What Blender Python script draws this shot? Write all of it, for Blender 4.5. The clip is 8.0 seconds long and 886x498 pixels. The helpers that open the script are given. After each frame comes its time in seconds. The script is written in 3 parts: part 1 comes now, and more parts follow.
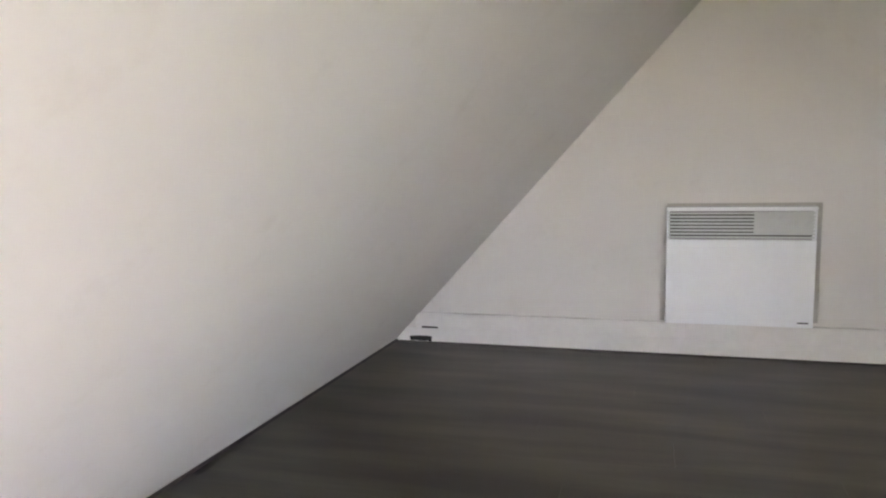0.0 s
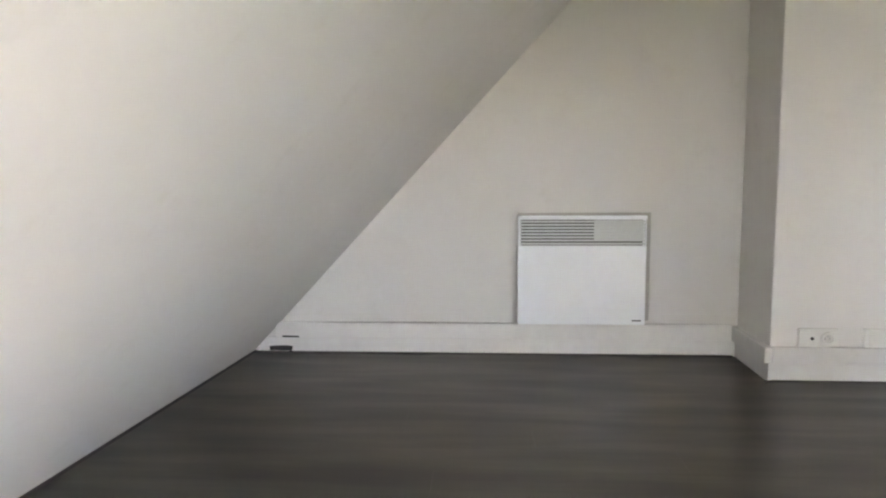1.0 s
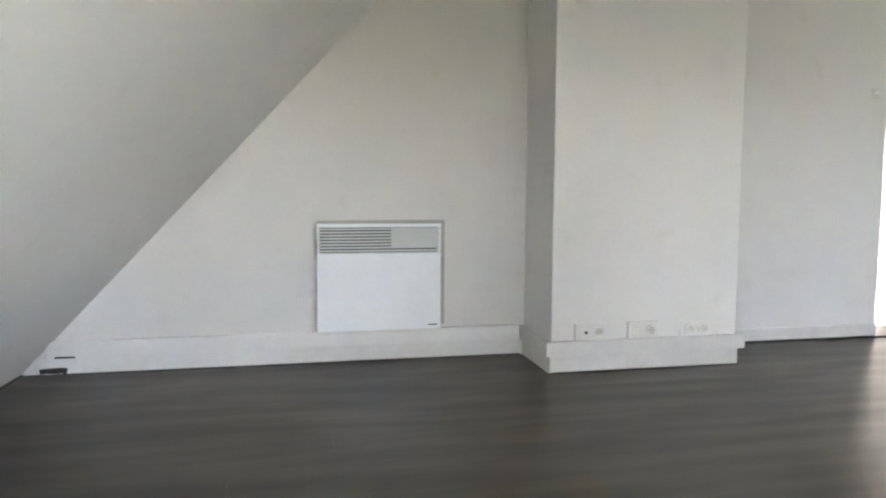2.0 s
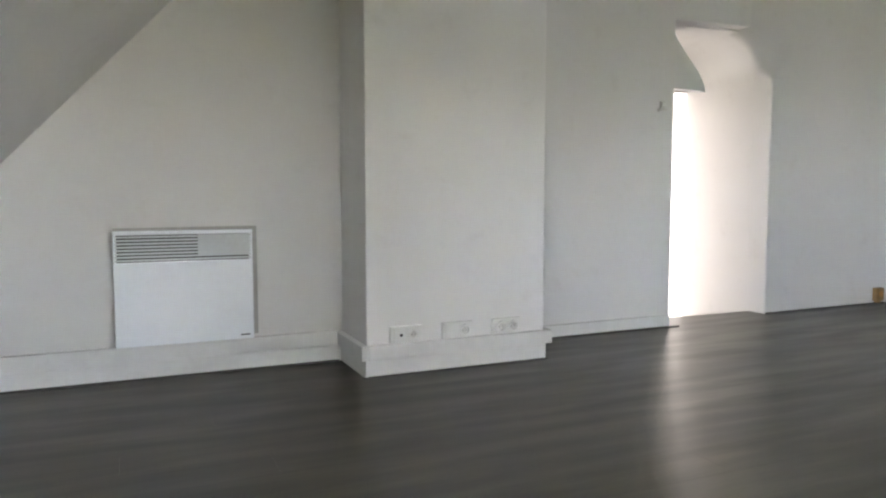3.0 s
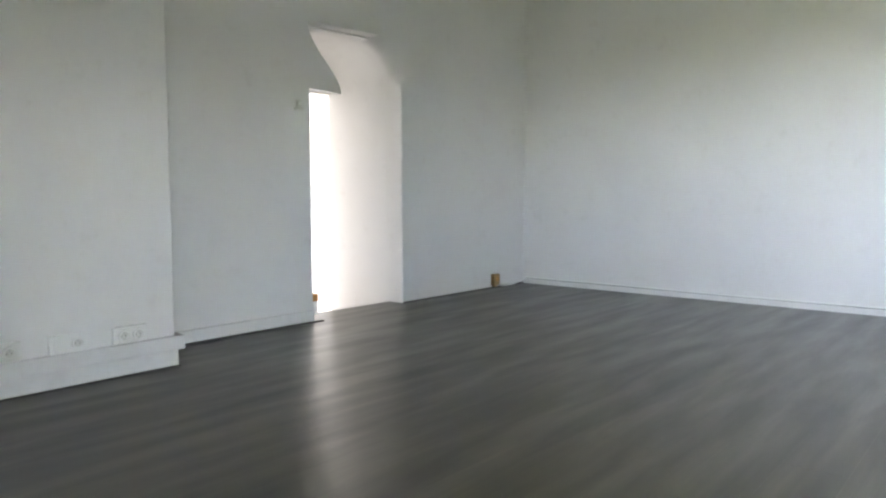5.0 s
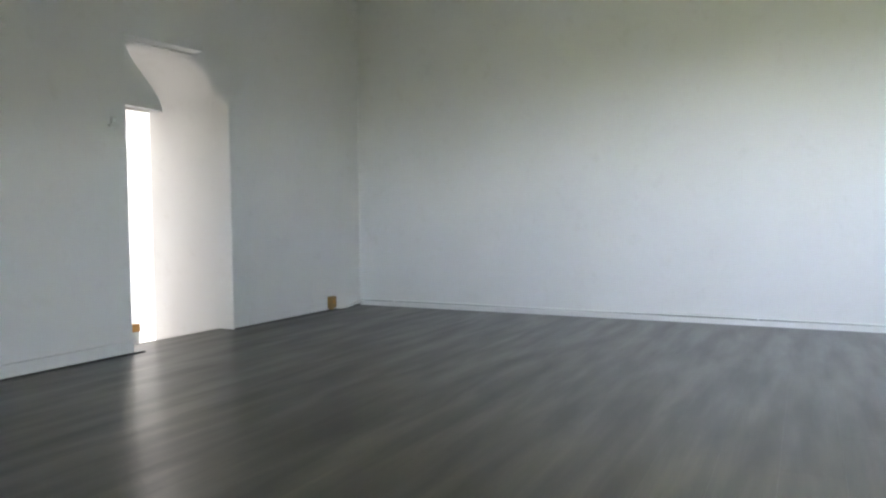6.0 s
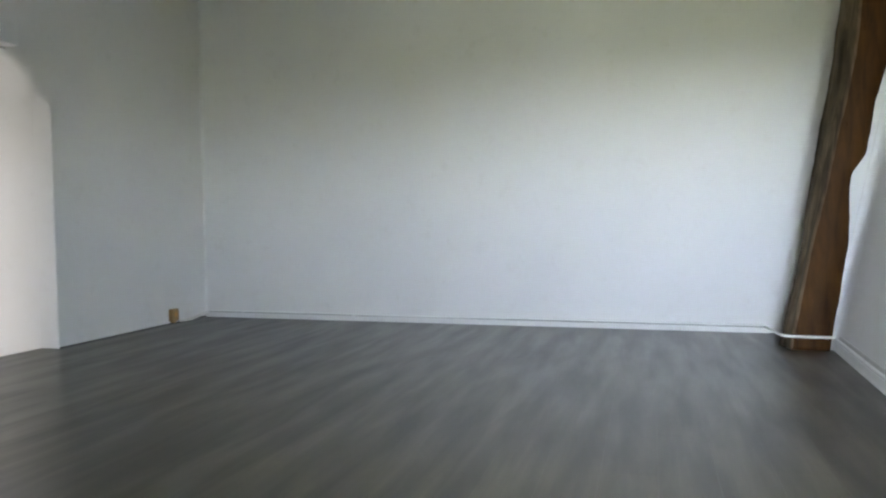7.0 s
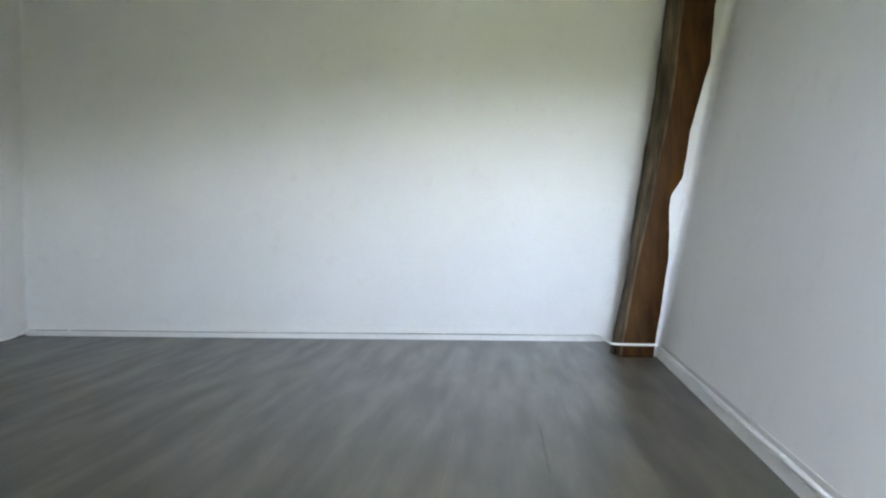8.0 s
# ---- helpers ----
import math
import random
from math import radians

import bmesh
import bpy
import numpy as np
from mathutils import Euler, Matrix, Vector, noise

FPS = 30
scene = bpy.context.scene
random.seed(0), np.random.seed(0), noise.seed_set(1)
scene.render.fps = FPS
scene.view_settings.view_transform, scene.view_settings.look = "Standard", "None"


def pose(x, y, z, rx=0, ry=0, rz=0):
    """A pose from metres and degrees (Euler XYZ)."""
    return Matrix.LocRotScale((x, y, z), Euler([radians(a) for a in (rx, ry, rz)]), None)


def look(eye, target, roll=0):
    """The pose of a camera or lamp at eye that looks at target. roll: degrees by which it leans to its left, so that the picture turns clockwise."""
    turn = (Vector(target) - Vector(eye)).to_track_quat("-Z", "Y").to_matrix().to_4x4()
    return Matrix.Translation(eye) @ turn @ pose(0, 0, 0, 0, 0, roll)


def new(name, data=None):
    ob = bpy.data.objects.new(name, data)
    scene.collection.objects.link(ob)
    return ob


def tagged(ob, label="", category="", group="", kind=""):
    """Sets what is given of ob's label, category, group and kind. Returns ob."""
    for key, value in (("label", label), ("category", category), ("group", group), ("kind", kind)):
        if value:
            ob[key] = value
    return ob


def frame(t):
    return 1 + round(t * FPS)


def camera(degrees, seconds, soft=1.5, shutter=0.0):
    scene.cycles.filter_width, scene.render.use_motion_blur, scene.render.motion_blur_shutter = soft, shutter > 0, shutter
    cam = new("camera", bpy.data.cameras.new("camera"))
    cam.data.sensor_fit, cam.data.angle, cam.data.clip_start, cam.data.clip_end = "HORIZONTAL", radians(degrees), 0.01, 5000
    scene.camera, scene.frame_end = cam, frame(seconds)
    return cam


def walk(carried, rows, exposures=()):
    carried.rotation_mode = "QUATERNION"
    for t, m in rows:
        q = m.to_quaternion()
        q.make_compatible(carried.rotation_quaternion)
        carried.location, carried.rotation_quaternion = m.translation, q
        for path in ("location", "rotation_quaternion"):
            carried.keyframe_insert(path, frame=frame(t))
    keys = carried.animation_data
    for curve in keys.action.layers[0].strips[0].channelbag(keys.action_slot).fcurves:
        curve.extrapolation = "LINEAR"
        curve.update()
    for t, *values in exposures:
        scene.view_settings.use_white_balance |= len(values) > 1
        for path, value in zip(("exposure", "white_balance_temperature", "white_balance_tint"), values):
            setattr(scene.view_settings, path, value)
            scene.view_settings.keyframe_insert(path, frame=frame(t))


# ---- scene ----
cam = camera(64.0, 8.0, soft=2.2)
PATH = [
    (0, (0.013, 0.500, 1.043), (-0.551, 2.396, 0.751), -1.8),
    (0.5, (-0.056, 0.416, 0.986), (-0.397, 2.370, 0.728), -1.0),
    (1, (-0.062, 0.385, 0.959), (-0.194, 2.368, 0.734), -0.4),
    (1.5, (-0.058, 0.382, 0.922), (0.079, 2.368, 0.727), -0.1),
    (1.7, (-0.060, 0.375, 0.921), (0.198, 2.349, 0.731), 0.1),
    (2.8, (0.110, 0.320, 0.893), (0.845, 2.173, 0.741), 0.1),
    (3, (0.134, 0.323, 0.896), (0.951, 2.142, 0.741), 0.0),
    (3.5, (0.216, 0.283, 0.847), (1.261, 1.983, 0.712), -0.5),
    (4, (0.254, 0.245, 0.859), (1.489, 1.811, 0.704), -0.4),
    (4.2, (0.258, 0.232, 0.871), (1.562, 1.741, 0.718), -0.1),
    (5.3, (0.342, 0.231, 0.864), (1.955, 1.406, 0.744), -0.4),
    (5.5, (0.341, 0.227, 0.859), (2.012, 1.322, 0.772), -0.6),
    (6, (0.353, 0.177, 0.835), (2.131, 1.09, 0.752), -0.7),
    (6.5, (0.395, 0.145, 0.867), (2.233, 0.925, 0.761), -0.7),
    (7, (0.416, 0.09, 0.871), (2.336, 0.646, 0.793), -0.8),
    (7.5, (0.453, 0.05, 0.899), (2.427, 0.364, 0.829), -0.6),
    (8, (0.405, 0.062, 0.899), (2.398, 0.213, 0.846), -0.2),
]
walk(cam, [(t, look(e, a, r)) for t, e, a, r in PATH], exposures=[
    (0.0, 6.93, 8250, 30), (0.5, 7.05, 8250, 28), (1.0, 7.12, 8200, 27), (1.7, 7.3, 7600, 24),
    (3.0, 6.9, 7600, 23), (4.0, 6.77, 7450, 21), (5.0, 6.74, 7250, 19), (6.4, 6.38, 7100, 18),
    (7.3, 6.49, 7100, 18), (8.0, 6.61, 7050, 17)])

# ---- world, sun, large lights ----
world = bpy.data.worlds.new("world")
scene.world = world
world.use_nodes = True
wn = world.node_tree
sky = wn.nodes.new("ShaderNodeTexSky")
sky.sky_type = "NISHITA"
sky.sun_disc = False
sky.sun_elevation = radians(38)
sky.sun_rotation = radians(260)
sky.ozone_density = 1.6
sky.dust_density = 0.2
haze = wn.nodes.new("ShaderNodeMix")          # thin even cloud over the blue
haze.data_type = "RGBA"
haze.inputs["Factor"].default_value = 0.6
wn.links.new(sky.outputs[0], haze.inputs["A"])
haze.inputs["B"].default_value = (4.1, 5.3, 6.5, 1)
wn.links.new(haze.outputs["Result"], wn.nodes["Background"].inputs[0])
wn.nodes["Background"].inputs[1].default_value = 0.15

sun = new("sun", bpy.data.lights.new("sun", "SUN"))
sun.data.energy = 5.0
sun.data.angle = radians(0.5)
sun.data.color = (1.0, 0.95, 0.88)
sun.matrix_world = look((30, -6, 24), (0, 0, 0))


def unseen_lamp(name, eye, target, w, h, power, colour, spread=180):
    """An area lamp that stands in for daylight from an unseen opening."""
    lamp = new(name, bpy.data.lights.new(name, "AREA"))
    lamp.data.shape = "RECTANGLE"
    lamp.data.size, lamp.data.size_y = w, h
    lamp.data.energy, lamp.data.color = power, colour
    lamp.data.spread = radians(spread)
    lamp.matrix_world = look(eye, target)
    return lamp


# unseen fill lamp in the added wing, narrowed and aimed to brighten the slope
unseen_lamp("slope_fill_light", (2.0, -2.0, 1.35), (-1.2, -0.1, 0.95), 1.15, 1.25, 0.20, (1.0, 0.962, 0.94), 46)


# ---- materials ----
def shader(name, rough=0.5, spec=0.5):
    m = bpy.data.materials.new(name)
    m.use_nodes = True
    nt = m.node_tree
    b = nt.nodes["Principled BSDF"]
    b.inputs["Roughness"].default_value = rough
    b.inputs["Specular IOR Level"].default_value = spec
    return m, nt, b


def coords(nt, scale=(1, 1, 1), kind="Object", shuffle=False):
    tc = nt.nodes.new("ShaderNodeTexCoord")
    mp = nt.nodes.new("ShaderNodeMapping")
    mp.inputs["Scale"].default_value = scale
    nt.links.new(tc.outputs[kind], mp.inputs["Vector"])
    if not shuffle:
        return mp.outputs[0]
    info = nt.nodes.new("ShaderNodeObjectInfo")
    mul = nt.nodes.new("ShaderNodeMath")
    mul.operation = "MULTIPLY"
    mul.inputs[1].default_value = 60
    nt.links.new(info.outputs["Random"], mul.inputs[0])
    add = nt.nodes.new("ShaderNodeVectorMath")
    add.operation = "ADD"
    nt.links.new(mp.outputs[0], add.inputs[0])
    nt.links.new(mul.outputs[0], add.inputs[1])
    return add.outputs[0]


def noise_tex(nt, vec, scale, detail=4, rough=0.55, distort=0.0):
    n = nt.nodes.new("ShaderNodeTexNoise")
    n.inputs["Scale"].default_value = scale
    n.inputs["Detail"].default_value = detail
    n.inputs["Roughness"].default_value = rough
    n.inputs["Distortion"].default_value = distort
    nt.links.new(vec, n.inputs["Vector"])
    return n.outputs["Fac"]


def ramp(nt, fac, stops):
    r = nt.nodes.new("ShaderNodeValToRGB")
    while len(r.color_ramp.elements) < len(stops):
        r.color_ramp.elements.new(0.5)
    for e, (p, c) in zip(r.color_ramp.elements, stops):
        e.position, e.color = p, (*c, 1)
    nt.links.new(fac, r.inputs[0])
    return r.outputs[0]


def mix(nt, a, b, fac=0.5, blend="MULTIPLY"):
    x = nt.nodes.new("ShaderNodeMix")
    x.data_type, x.blend_type = "RGBA", blend
    for key, v in ((0, fac), (6, a), (7, b)):
        if hasattr(v, "node"):
            nt.links.new(v, x.inputs[key])
        else:
            x.inputs[key].default_value = v
    return x.outputs[2]


def bump(nt, b, height, strength=0.2, distance=0.002):
    n = nt.nodes.new("ShaderNodeBump")
    n.inputs["Strength"].default_value = strength
    n.inputs["Distance"].default_value = distance
    nt.links.new(height, n.inputs["Height"])
    nt.links.new(n.outputs[0], b.inputs["Normal"])


def paint(name, base, vary=0.05, rough=0.6, rough_bump=0.15, big=1.3, spec=0.3):
    """Matt wall paint: faint blotches, roller grain and slow unevenness of the plaster."""
    m, nt, b = shader(name, rough, spec)
    v = coords(nt)
    lo = tuple(c * (1 - vary) for c in base)
    col = ramp(nt, noise_tex(nt, v, big, 5), ((0.3, lo), (0.7, base)))
    smudge = ramp(nt, noise_tex(nt, v, 6.5, 6, 0.65), ((0.28, (0.95, 0.945, 0.935)), (0.42, (1, 1, 1))))
    nt.links.new(mix(nt, col, smudge, 1.0), b.inputs["Base Color"])
    grain = noise_tex(nt, v, 260, 3)
    wave = noise_tex(nt, v, 3.0, 2)
    add = nt.nodes.new("ShaderNodeMath")
    add.operation = "MULTIPLY_ADD"
    add.inputs[1].default_value = 6.0
    nt.links.new(wave, add.inputs[0])
    nt.links.new(grain, add.inputs[2])
    bump(nt, b, add.outputs[0], rough_bump, 0.0012)
    return m


def plain(name, base, rough=0.4, vary=0.06, scale=40, spec=0.5, metal=0.0):
    m, nt, b = shader(name, rough, spec)
    v = coords(nt)
    lo = tuple(c * (1 - vary) for c in base)
    nt.links.new(ramp(nt, noise_tex(nt, v, scale, 4), ((0.35, lo), (0.65, base))), b.inputs["Base Color"])
    b.inputs["Metallic"].default_value = metal
    return m


def laminate():
    """Dark grey-brown wood-print laminate with long soft streaks and blotches along the boards."""
    m, nt, b = shader("dark_laminate", 0.4, 0.7)
    b.inputs["Anisotropic"].default_value = 0.65         # embossed grain along the boards
    across = nt.nodes.new("ShaderNodeCombineXYZ")
    across.inputs["Y"].default_value = 1.0
    nt.links.new(across.outputs[0], b.inputs["Tangent"])
    geo = nt.nodes.new("ShaderNodeNewGeometry")
    mp = nt.nodes.new("ShaderNodeMapping")
    mp.inputs["Scale"].default_value = (0.85, 5.2, 1.0)
    nt.links.new(geo.outputs["Position"], mp.inputs["Vector"])
    patch = noise_tex(nt, mp.outputs[0], 1.5, 3, 0.45, 0.2)
    broad = ramp(nt, patch, ((0.32, (0.0172, 0.0150, 0.0092)), (0.5, (0.0342, 0.0303, 0.0182)), (0.68, (0.060, 0.0545, 0.0345))))
    fine_v = coords(nt, (1.3, 28.0, 1.0), shuffle=True)
    fine_n = noise_tex(nt, fine_v, 2.0, 5, 0.6)
    fine = ramp(nt, fine_n, ((0.30, (0.76, 0.75, 0.74)), (0.68, (1.12, 1.12, 1.12))))
    info = nt.nodes.new("ShaderNodeObjectInfo")
    tone = ramp(nt, info.outputs["Random"], ((0.0, (0.92, 0.92, 0.93)), (0.5, (1.0, 0.985, 0.965)), (1.0, (1.08, 1.06, 1.04))))
    nt.links.new(mix(nt, mix(nt, broad, fine, 1.0), tone, 1.0), b.inputs["Base Color"])
    rr = nt.nodes.new("ShaderNodeMapRange")
    rr.inputs["From Min"].default_value, rr.inputs["From Max"].default_value = 0.34, 0.66
    rr.inputs["To Min"].default_value, rr.inputs["To Max"].default_value = 0.36, 0.29
    nt.links.new(patch, rr.inputs["Value"])
    nt.links.new(rr.outputs[0], b.inputs["Roughness"])
    bump(nt, b, fine_n, 0.08, 0.0004)
    return m


def old_oak(name, dark, mid, light, rough):
    m, nt, b = shader(name, rough, 0.18)
    v = coords(nt, (5.0, 5.0, 0.7))
    grain = noise_tex(nt, v, 3.0, 5, 0.55, 0.6)
    col = ramp(nt, grain, ((0.28, dark), (0.5, mid), (0.75, light)))
    stain = ramp(nt, noise_tex(nt, coords(nt, (1, 1, 0.5)), 5.0, 4), ((0.3, (0.45, 0.42, 0.4)), (0.62, (1, 1, 1))))
    nt.links.new(mix(nt, col, stain, 1.0), b.inputs["Base Color"])
    bump(nt, b, grain, 0.3, 0.004)
    return m


def grass():
    m, nt, b = shader("grass", 0.9, 0.1)
    v = coords(nt)
    nt.links.new(ramp(nt, noise_tex(nt, v, 0.05, 6), ((0.3, (0.078, 0.094, 0.047)), (0.7, (0.132, 0.150, 0.083)))), b.inputs["Base Color"])
    return m


WALL = paint("white_wall_paint", (0.73, 0.72, 0.70))
# gable and breast: the wall paint in a darker and a lighter tone
GABLE = paint("darker_white_paint", (0.655, 0.642, 0.616))
BREAST = paint("lighter_white_paint", (0.80, 0.79, 0.77))
CEIL = paint("white_ceiling_paint", (0.82, 0.81, 0.80), 0.03)
TRIM = plain("white_trim_paint", (0.71, 0.70, 0.68), 0.45, 0.05, 18)
PLASTIC = plain("white_plastic", (0.80, 0.80, 0.77), 0.3, 0.03, 60)
DARKER_PLASTIC = plain("darker_white_plastic", (0.68, 0.67, 0.63), 0.35, 0.05, 60)
ENAMEL = plain("white_enamel", (0.83, 0.86, 0.88), 0.22, 0.02, 15)
GRILLE = plain("grey_grille_metal", (0.50, 0.53, 0.52), 0.4, 0.05, 50)
GRILLE_SHADE = plain("grille_slot_shade", (0.035, 0.038, 0.038), 0.5, 0.05, 50)
SHADE_GREY = plain("heater_shadow_grey", (0.40, 0.39, 0.36), 0.6, 0.08, 25)
BATTEN_SHADE = plain("shaded_strip_grey", (0.52, 0.51, 0.48), 0.6, 0.08, 25)
BLACK = plain("black_cavity", (0.012, 0.012, 0.012), 0.8, 0.2, 50)
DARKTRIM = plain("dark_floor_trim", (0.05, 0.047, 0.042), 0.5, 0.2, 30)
TAN = plain("tan_plastic", (0.36, 0.22, 0.085), 0.45, 0.12, 40)
ORANGE = plain("orange_wood", (0.52, 0.25, 0.07), 0.5, 0.15, 30)
STEEL = plain("contact_metal", (0.5, 0.5, 0.5), 0.3, 0.05, 60, 0.5, 1.0)
SKYGLOW, _nt, _b = shader("bright_sky_backdrop", 1.0, 0.0)
_b.inputs["Emission Color"].default_value = (0.93, 0.97, 0.97, 1)
_b.inputs["Emission Strength"].default_value = 0.021
FLOOR = laminate()
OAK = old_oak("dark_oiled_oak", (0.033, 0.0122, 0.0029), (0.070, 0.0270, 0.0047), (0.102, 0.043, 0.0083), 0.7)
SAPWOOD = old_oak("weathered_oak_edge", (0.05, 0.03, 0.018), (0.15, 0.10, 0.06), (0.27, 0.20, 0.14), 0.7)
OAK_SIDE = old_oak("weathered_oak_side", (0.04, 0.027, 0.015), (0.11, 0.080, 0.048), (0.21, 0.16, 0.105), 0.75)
GRASS = grass()


# ---- mesh helpers ----
def mesh_of(name, bm, material):
    bmesh.ops.recalc_face_normals(bm, faces=bm.faces)
    me = bpy.data.meshes.new(name)
    bm.to_mesh(me)
    bm.free()
    for mt in (material if isinstance(material, (list, tuple)) else [material]):
        me.materials.append(mt)
    return me


def part(name, bm, material, parent=None, label=""):
    ob = new(name, mesh_of(name, bm, material))
    if parent is not None:
        ob.parent = parent
        ob.matrix_parent_inverse = parent.matrix_world.inverted()
    return tagged(ob, label)


def structure(name, bm, material, label, category):
    return tagged(part(name, bm, material), label, category, kind="structure")


def thing(name, x, y, z, label, category, group="", kind=""):
    ob = new(name)
    ob.empty_display_size = 0.05
    ob.matrix_world = pose(x, y, z)
    bpy.context.view_layer.update()
    return tagged(ob, label, category, group, kind)


def add_box(bm, x0, x1, y0, y1, z0, z1, bevel=0.0, segs=2):
    m = Matrix.LocRotScale(((x0 + x1) / 2, (y0 + y1) / 2, (z0 + z1) / 2), None, (x1 - x0, y1 - y0, z1 - z0))
    made = bmesh.ops.create_cube(bm, size=1, matrix=m)["verts"]
    if bevel:
        edges = {e for v in made for e in v.link_edges}
        bmesh.ops.bevel(bm, geom=list(edges), offset=bevel, segments=segs, profile=0.5, affect="EDGES")
    return bm


def box(x0, x1, y0, y1, z0, z1, bevel=0.0, segs=2):
    return add_box(bmesh.new(), x0, x1, y0, y1, z0, z1, bevel, segs)


def add_hexa(bm, near, far):
    """A solid between two rings of corners."""
    a = [bm.verts.new(p) for p in near]
    b = [bm.verts.new(p) for p in far]
    bm.faces.new(a)
    bm.faces.new(b[::-1])
    n = len(a)
    for i in range(n):
        bm.faces.new((a[i], b[i], b[(i + 1) % n], a[(i + 1) % n]))
    return bm


def prism_y(pts, y0, y1, bm=None):
    """A flat outline in x and z, made solid from y0 to y1."""
    return add_hexa(bm or bmesh.new(), [(x, y0, z) for x, z in pts], [(x, y1, z) for x, z in pts])


def add_tube(bm, path, r, n=8):
    """A round bar along a path."""
    path = [Vector(p) for p in path]
    rings = []
    for i, p in enumerate(path):
        d = (path[min(i + 1, len(path) - 1)] - path[max(i - 1, 0)]).normalized()
        u = d.orthogonal().normalized() if abs(d.z) > 0.9 else d.cross(Vector((0, 0, 1))).normalized()
        w = d.cross(u)
        rings.append([bm.verts.new(p + r * (math.cos(2 * math.pi * k / n) * u + math.sin(2 * math.pi * k / n) * w)) for k in range(n)])
    for a, b in zip(rings, rings[1:]):
        for k in range(n):
            bm.faces.new((a[k], a[(k + 1) % n], b[(k + 1) % n], b[k]))
    bm.faces.new(rings[0][::-1])
    bm.faces.new(rings[-1])
    return bm


def add_disc(bm, x, y, z, r, depth, n=20, r2=None):
    """A short round plug that faces towards -y."""
    m = Matrix.Translation((x, y, z)) @ Matrix.Rotation(radians(90), 4, "X")
    bmesh.ops.create_cone(bm, cap_ends=True, segments=n, radius1=r, radius2=r2 or r, depth=depth, matrix=m)
    return bm


# ---- the large structure ----
CEILING = 3.0
PITCH = 1.0746          # rise of the roof slope


def foot(y):
    """Where the roof slope meets the floor."""
    return -1.315 - 0.078 * (4.0 - y)


def slope_x(y, z):
    return foot(y) + z / PITCH


def lean_y(x, z):
    """The leaning wall's face."""
    return -0.845 - 0.0425 * x - 0.2 * z


def slope_piece(bm, y0, y1, z0, z1):
    near = [(slope_x(y0, z0), y0, z0), (slope_x(y1, z0), y1, z0), (slope_x(y1, z1), y1, z1), (slope_x(y0, z1), y0, z1)]
    far = [(x - 0.22, y, z + 0.2) for x, y, z in near]
    far[0] = (far[0][0] - 0.2, y0, z0 if z0 < 0 else far[0][2])
    far[1] = (far[1][0] - 0.2, y1, z0 if z0 < 0 else far[1][2])
    return add_hexa(bm, near, far)


RW_Y0, RW_Y1, RW_Z0, RW_Z1 = -1.45, 0.0, 1.28, 2.65     # dormer
bm = bmesh.new()
slope_piece(bm, -5.0, RW_Y0, -0.06, 3.1)
slope_piece(bm, RW_Y1, 4.3, -0.06, 3.1)
slope_piece(bm, RW_Y0, RW_Y1, -0.06, RW_Z0)
slope_piece(bm, RW_Y0, RW_Y1, RW_Z1, 3.1)
bmesh.ops.remove_doubles(bm, verts=bm.verts, dist=0.0005)
structure("wall_west_slope", bm, WALL, "white painted sloping attic ceiling running down to the floor", "wall")

DORMER_X = -0.58        # the dormer's upright window
# unseen cheeks and roof added to limit the dormer light's sideways spread
bm = bmesh.new()
for y0, y1 in ((RW_Y0 - 0.12, RW_Y0), (RW_Y1, RW_Y1 + 0.12)):
    add_hexa(bm, [(DORMER_X - 0.1, y0, 1.15), (slope_x(y0, 1.15) - 0.2, y0, 1.15), (slope_x(y0, 2.8) - 0.2, y0, 2.8), (DORMER_X - 0.1, y0, 2.8)],
             [(DORMER_X - 0.1, y1, 1.15), (slope_x(y1, 1.15) - 0.2, y1, 1.15), (slope_x(y1, 2.8) - 0.2, y1, 2.8), (DORMER_X - 0.1, y1, 2.8)])
add_box(bm, DORMER_X - 0.1, 0.80, RW_Y0 - 0.12, RW_Y1 + 0.12, RW_Z1 + 0.02, RW_Z1 + 0.12)
structure("wall_dormer", bm, WALL, "white reveal added round the unseen dormer window", "wall")
bm = box(DORMER_X - 0.05, DORMER_X, RW_Y0, RW_Y1, RW_Z0, RW_Z0 + 0.05)
add_box(bm, DORMER_X - 0.05, DORMER_X, RW_Y0, RW_Y1, RW_Z1 - 0.05, RW_Z1 + 0.02)
for y in (RW_Y0, (RW_Y0 + RW_Y1) / 2 - 0.025, RW_Y1 - 0.05):
    add_box(bm, DORMER_X - 0.05, DORMER_X, y, y + 0.05, RW_Z0 + 0.05, RW_Z1 - 0.05)
structure("window_1", bm, TRIM, "white frame of the dormer window in the slope", "window")

structure("ceiling", box(-0.2, 6.6, -5.1, 5.4, CEILING, CEILING + 0.15), CEIL, "white painted flat attic ceiling", "ceiling")

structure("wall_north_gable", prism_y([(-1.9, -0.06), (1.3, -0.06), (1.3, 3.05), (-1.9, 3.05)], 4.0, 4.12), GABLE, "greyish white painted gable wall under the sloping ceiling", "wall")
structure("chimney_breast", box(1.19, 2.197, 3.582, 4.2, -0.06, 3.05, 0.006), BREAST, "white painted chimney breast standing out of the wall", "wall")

bm = prism_y([(2.1, -0.06), (3.47, -0.06), (3.47, 2.035), (4.14, 2.055), (4.14, 3.05), (2.1, 3.05)], 4.03, 4.14)
prism_y([(3.2, 2.03), (4.14, 2.04), (4.14, 3.05), (3.2, 3.05)], 4.14, 4.30, bm)
structure("wall_north_middle", bm, WALL, "white painted wall that ends at a bright doorway", "wall")


def smooth_step(a, b, v):
    v = min(1.0, max(0.0, (v - a) / (b - a)))
    return v * v * (3 - 2 * v)


